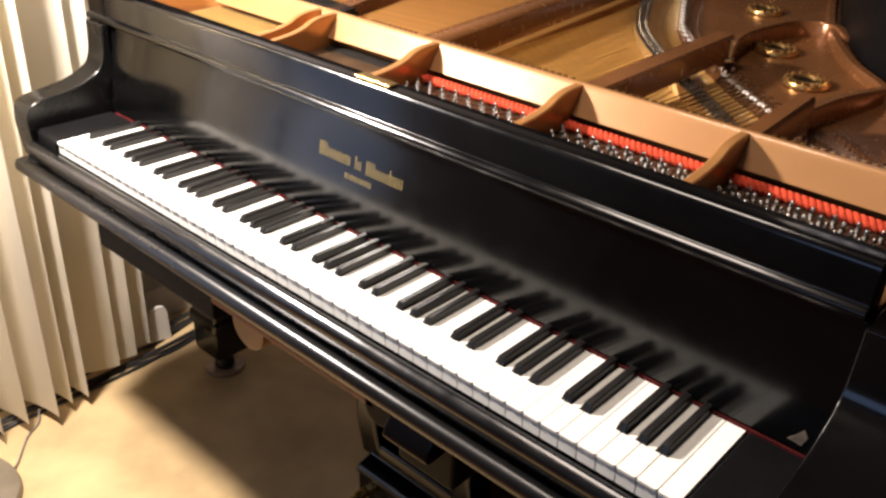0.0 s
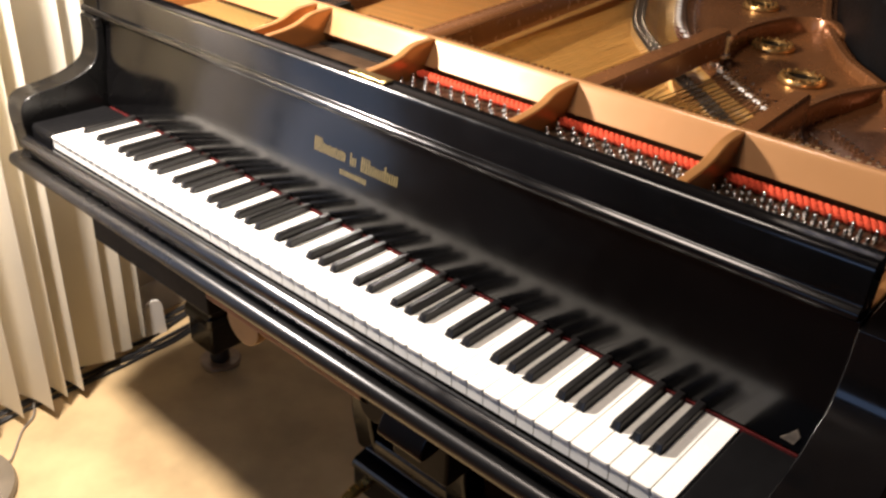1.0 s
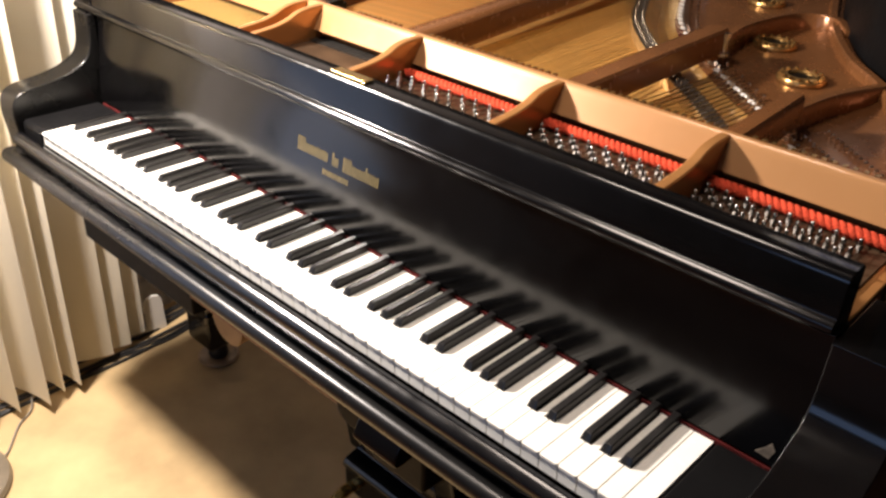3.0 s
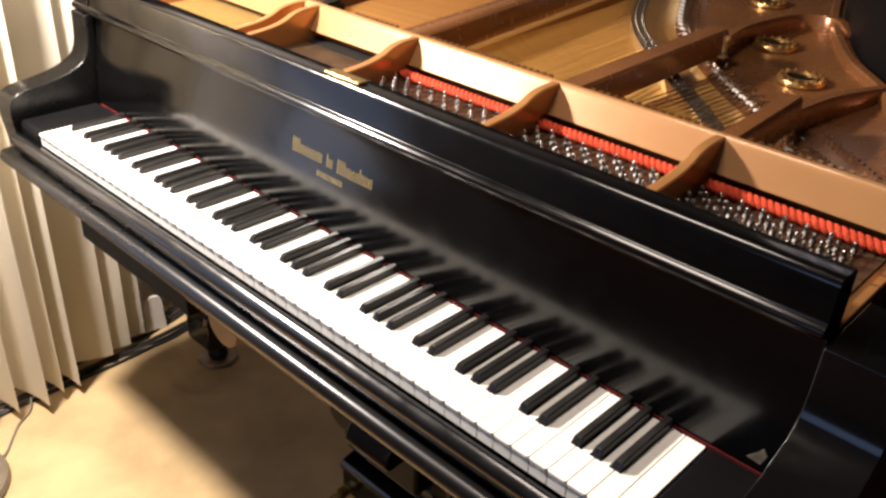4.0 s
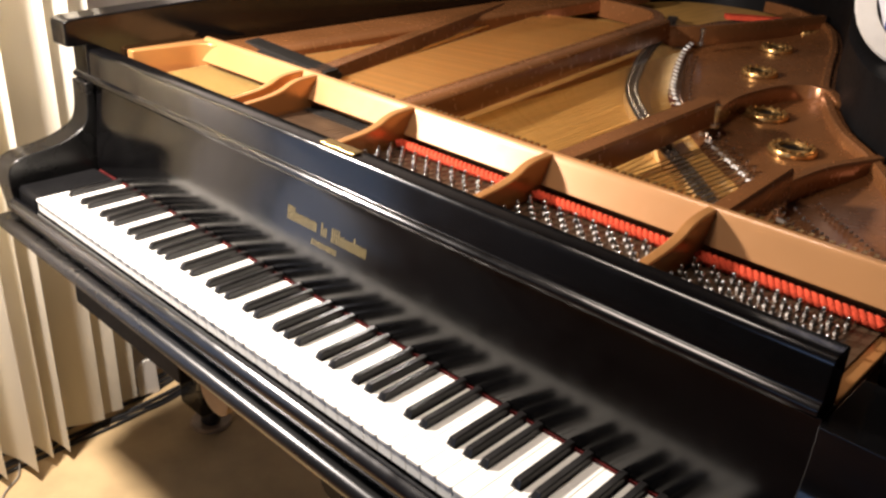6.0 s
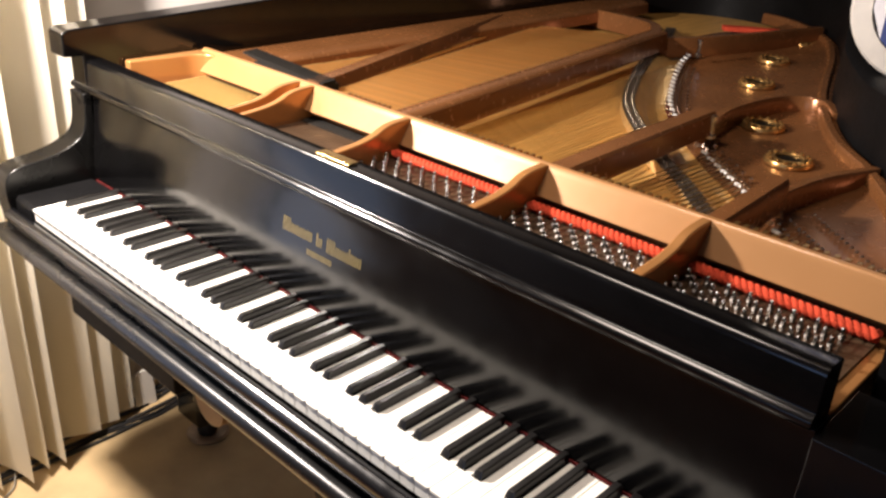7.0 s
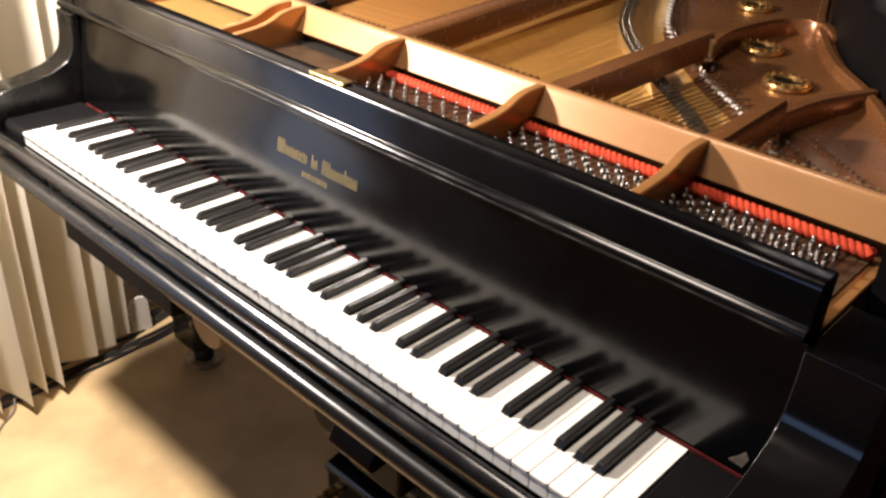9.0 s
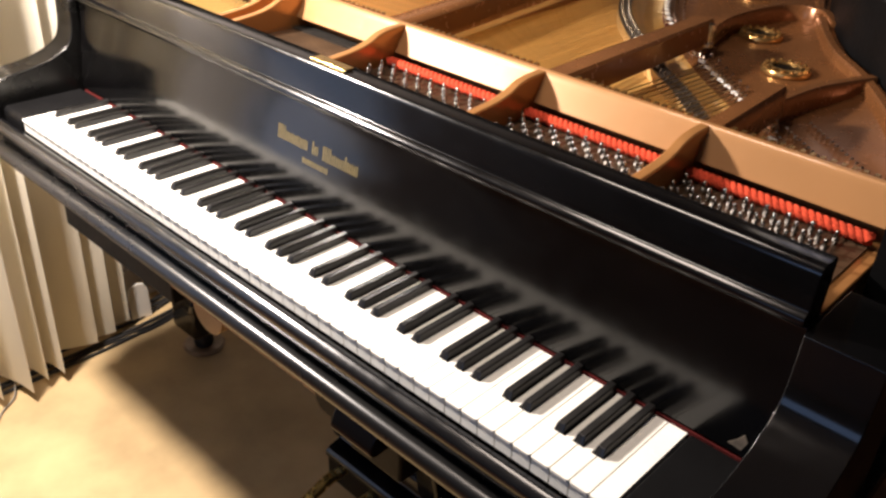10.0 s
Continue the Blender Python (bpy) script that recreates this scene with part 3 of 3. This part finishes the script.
for x, y in ((0.812, 0.872), (0.455, 1.475)):
    shared("plate_bolt", BOLT, pose(x, y, 0.905), plate)

# brass plate on the stretcher, decal on the fallboard
part("brass_plate", boxes((0.584, 0.653, 0.1715, 0.190, 0.9625, 0.965)), BRASS, stretcher, bevel=0.001)
rngd = random.Random(9)
GILT = material("worn_gilt", (0.42, 0.32, 0.13), 0.45, 0.6, 0.3, 200, 0.0, 300)
def decal(x0, x1, z0, z1, strokes, caps):
    step = (x1 - x0) / strokes
    for i in range(strokes):
        top = z1 if i in caps else z0 + (z1 - z0) * rngd.uniform(0.62, 0.72)
        def face(z):
            return 0.157 + (z - 0.81) * 0.125
        a, b = x0 + i * step + step * 0.36, x0 + (i + 1) * step - step * 0.36
        part("decal_bar", prism([(face(z0) - 0.0005, z0), (face(top) - 0.0005, top), (face(top) + 0.002, top), (face(z0) + 0.002, z0)], "x", a, b), GILT, fallboard, smooth=False)
decal(0.520, 0.588, 0.832, 0.853, 15, (0, 1, 2, 3))
decal(0.597, 0.611, 0.831, 0.850, 3, (0,))
decal(0.620, 0.694, 0.829, 0.850, 16, (0, 1, 2, 3, 10))
decal(0.578, 0.634, 0.812, 0.820, 12, tuple(range(12)))

# under the key bed
part("player_drawer", boxes((0.078, 0.43, 0.012, 0.42, 0.556, 0.640)), MATT_BLACK, piano, bevel=0.004)
part("bottom_rail", boxes((0.435, 0.80, 0.006, 0.032, 0.597, 0.640)), MAHOGANY, piano, "reddish brown wooden rail", bevel=0.003)
def half_disc(cx, cz, r, y0, y1):
    arc = [(cx + r * math.cos(t), cz + r * math.sin(t)) for t in [math.pi + math.pi * i / 14 for i in range(15)]]
    return prism(arc + [(cx + r, 0.640), (cx - r, 0.640)], "y", y0, y1)
part("hanging_disc", half_disc(0.478, 0.556, 0.040, 0.040, 0.062), DARK_MAPLE, piano, "light wooden half disc under the key bed", bevel=0.002)
part("hanging_disc", half_disc(0.803, 0.596, 0.025, 0.022, 0.036), DARK_MAPLE, piano, "light wooden half disc under the key bed", bevel=0.002)
part("disc_cover", half_disc(0.807, 0.602, 0.026, 0.006, 0.020), MATT_BLACK, piano, bevel=0.003)
part("control_box", boxes((0.818, 0.918, 0.034, 0.16, 0.512, 0.640)), MATT_BLACK, piano, "black box under the key bed", bevel=0.006)
part("drawer_pull", prism([(0.030, 0.636), (0.020, 0.634), (0.008, 0.624), (-0.004, 0.608), (-0.011, 0.594), (-0.012, 0.587), (-0.008, 0.582), (0.0, 0.580), (0.030, 0.582)], "x", 0.834, 0.910), BLACK_GLOSS, piano, "rounded glossy black drawer pull", bevel=0.002, segments=2)
part("leg", boxes((-0.142, -0.040, 0.305, 0.405, 0.075, 0.60), (-0.148, -0.034, 0.299, 0.411, 0.15, 0.19)), BLACK, piano, bevel=0.012)
part("leg", boxes((KW - 0.01, KW + 0.11, 0.30, 0.40, 0.12, 0.60)), BLACK, piano, bevel=0.012)
for x in (-0.112, KW + 0.05):
    bm = lathe(bmesh.new(), [(0.0, 0.0), (0.020, 0.0), (0.025, 0.014), (0.022, 0.032), (0.015, 0.040), (0.017, 0.066), (0.028, 0.070), (0.028, 0.12), (0, 0.12)], (x, 0.368, 0), 16)
    part("caster", bm, RUBBER, piano)
# Low brown ring drawn for the round dent in the carpet.
floor_ring = part("caster_ring", lathe(bmesh.new(), [(0.0, 0.0), (0.050, 0.0), (0.052, 0.004), (0.046, 0.008), (0.040, 0.005), (0.0, 0.004)], (-0.112, 0.368, 0.0), 28), RING_BROWN)
tagged(floor_ring, "low brown ring on the carpet under the piano leg", "caster cup")
lyre = part("pedal_box", prism([(0.27, 0.05), (0.268, 0.11), (0.262, 0.116), (0.262, 0.126), (0.272, 0.134), (0.300, 0.140), (0.305, 0.165), (0.318, 0.172), (0.43, 0.172), (0.43, 0.05)], "x", 0.487, 0.80), BLACK_GLOSS, piano, bevel=0.006)
for x in (0.492, 0.735):
    line = spline([(x, 0.33, 0.13), (x - 0.02, 0.33, 0.24), (x + 0.015, 0.33, 0.40), (x, 0.33, 0.60)], 6)
    bm = bmesh.new()
    rings = [[bm.verts.new(p + Vector(c)) for c in ((-0.028, -0.03, 0), (0.028, -0.03, 0), (0.028, 0.03, 0), (-0.028, 0.03, 0))] for p in line]
    for r0, r1 in zip(rings, rings[1:]):
        for k in range(4):
            bm.faces.new((r0[k], r0[(k + 1) % 4], r1[(k + 1) % 4], r1[k]))
    bm.faces.new(rings[0][::-1]), bm.faces.new(rings[-1])
    part("lyre_column", bm, BLACK, lyre, bevel=0.008)
for x in (0.525, 0.615, 0.705):
    line = spline([(x, 0.275, 0.085), (x, 0.24, 0.087), (x, 0.205, 0.075), (x, 0.165, 0.062)], 5)
    part("pedal", sweep(bmesh.new(), line, [(-0.012, 0), (-0.013, 0.006), (-0.008, 0.011), (0.008, 0.011), (0.013, 0.006), (0.012, 0)]), BRASS, lyre)

# worn chip on the treble end of the fallboard
chip = bmesh.new()
cz = [chip.verts.new(p) for p in ((1.262, 0.1498, 0.749), (1.277, 0.1498, 0.7475), (1.281, 0.1508, 0.759), (1.276, 0.1514, 0.766), (1.270, 0.1508, 0.757))]
cf = chip.faces.new(cz)
ex = bmesh.ops.extrude_face_region(chip, geom=[cf])
bmesh.ops.translate(chip, verts=[v for v in ex["geom"] if isinstance(v, bmesh.types.BMVert)], vec=(0, -0.0012, 0))
part("worn_chip", chip, CHIP, fallboard, "bare wood where the lacquer chipped", smooth=False)
# ---------- floor lamp ----------
floor_lamp = new("floor_lamp")
tagged(floor_lamp, "dark floor lamp with a round weighted base on the carpet", "lamp")
LX, LY = -0.105, -0.30
part("base", lathe(bmesh.new(), [(0, 0), (0.135, 0), (0.138, 0.006), (0.134, 0.018), (0.12, 0.024), (0.03, 0.03), (0.02, 0.045), (0, 0.046)], (LX, LY, 0), 40), BASE, floor_lamp)
part("pole", lathe(bmesh.new(), [(0, 0), (0.012, 0), (0.012, 1.60), (0, 1.60)], (LX, LY, 0.03), 14), RUBBER, floor_lamp)
part("arm", tube(bmesh.new(), spline([(LX, LY, 1.61), (LX + 0.01, LY + 0.02, 1.67), (LX + 0.05, LY + 0.05, 1.68), (-0.015, -0.228, 1.63)], 6), 0.008, 10), RUBBER, floor_lamp)
part("shade", lathe(bmesh.new(), [(0.02, 0.12), (0.035, 0.12), (0.10, 0.02), (0.105, 0.0), (0.101, 0.0), (0.096, 0.02), (0.033, 0.115), (0.02, 0.115)], (-0.015, -0.228, 1.512), 28), RUBBER, floor_lamp)

# ---------- unseen rim of the added fill lamp ---
fill_lamp_rim = new("fill_lamp_rim")
tagged(fill_lamp_rim, "unseen round rim for the added overhead fill lamp", "light")
part("rim", lathe(bmesh.new(), [(0.40, 0), (0.41, 0.0), (0.41, 0.04), (0.40, 0.04)], (0.50, -0.20, 2.455), 32), TRIM, fill_lamp_rim)

# ---------- cables ----------
def cable(points, r):
    ob = part("cable", tube(bmesh.new(), spline(points, 8), r, 8), RUBBER)
    tagged(ob, "black electric cable lying along the carpet edge", "cable", group="cables by the wall")
rngc = random.Random(11)
for x, r, lift in ((-0.252, 0.0042, 0), (-0.262, 0.0035, 0), (-0.275, 0.005, 0), (-0.268, 0.0035, 0.007), (-0.318, 0.005, 0), (-0.332, 0.0042, 0), (-0.345, 0.006, 0), (-0.338, 0.004, 0.009)):
    cable([(x - 0.02 * max(0, k - 6) + rngc.uniform(-0.009, 0.009), -0.45 + 0.125 * k, r + lift) for k in range(10)], r)
cord = part("cable", tube(bmesh.new(), spline([(-0.105, -0.18, 0.018), (-0.12, -0.155, 0.006), (-0.19, -0.10, 0.005), (-0.22, -0.06, 0.006), (-0.255, -0.04, 0.016)], 8), 0.0021, 8), CORD)
tagged(cord, "thin grey lamp cord on the carpet", "cable")

# ---------- window beyond the blinds ----------
window = new("window_1")
tagged(window, "white framed window with bluish daylight", "window", kind="structure")
part("window_frame", boxes((X0, X0 + 0.05, -1.12, -1.05, 0.33, 1.97), (X0, X0 + 0.05, -0.47, -0.40, 0.33, 1.97), (X0, X0 + 0.05, -1.05, -0.47, 1.90, 1.97), (X0, X0 + 0.05, -1.05, -0.47, 0.33, 0.40)), TRIM, window, bevel=0.004)

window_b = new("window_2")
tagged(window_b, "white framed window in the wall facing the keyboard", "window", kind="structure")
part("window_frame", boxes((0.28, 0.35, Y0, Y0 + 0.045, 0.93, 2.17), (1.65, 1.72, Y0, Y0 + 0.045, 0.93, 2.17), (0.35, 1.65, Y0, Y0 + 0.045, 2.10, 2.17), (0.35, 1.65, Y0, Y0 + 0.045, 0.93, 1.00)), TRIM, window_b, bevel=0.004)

# ---------- end cap by the blinds ----------
tagged(part("wall_plate", prism([(0.285, 0.0), (0.285, 0.085), (0.292, 0.102), (0.310, 0.110), (0.328, 0.104), (0.337, 0.09), (0.342, 0.0)], "x", -0.318, -0.310), TRIM, bevel=0.002), "small cream plastic plate standing by the blinds", "plate")

# ---------- round plate on the treble rim ----------
dish = new("round_plate")
tagged(dish, "pale grey round plate with blue and white stripes on the rim", "plate")
def at_dish(ob):
    ob.matrix_basis = DISH
    return ob
DISH = look((1.055, 1.08, 1.148), (1.476, -0.526, 1.353))
rim = part("dish_rim", lathe(bmesh.new(), [(0.088, 0.0), (0.092, 0.006), (0.118, 0.012), (0.124, 0.008), (0.120, 0.002), (0.090, -0.004)], (0, 0, 0), 40), GREY, dish)
at_dish(rim)
for i in range(8):
    a, b = -0.088 + 0.022 * i, -0.088 + 0.022 * (i + 1)
    ha, hb = math.sqrt(max(0.0885 ** 2 - a * a, 1e-6)), math.sqrt(max(0.0885 ** 2 - b * b, 1e-6))
    at_dish(part("stripe", prism([(a, -ha), (b, -hb), (b, hb), (a, ha)], "z", -0.003, 0.001), WHITE if i % 2 else BLUE, dish, smooth=False))

# ---------- wooden floor boards beyond the carpet ----------
def board_mesh(length):
    return mesh_of("floor_board", boxes((0.001, 0.119, 0, length, -0.012, -0.002)), BOARD, smooth=False)
LONG, UNSEEN_BOARD = board_mesh(Y1 - CY), board_mesh(CY - Y0)
ground = bpy.data.objects["floor"]
for k in range(int((X1 - CX) / 0.12)):
    shared("floor_board", LONG, pose(CX + 0.12 * k, CY, 0), ground)
# South boards are added out of view, dark to keep fallboard reflections dark.
for k in range(int((X1 - X0) / 0.12)):
    shared("floor_board", UNSEEN_BOARD, pose(X0 + 0.12 * k, Y0, 0), ground)
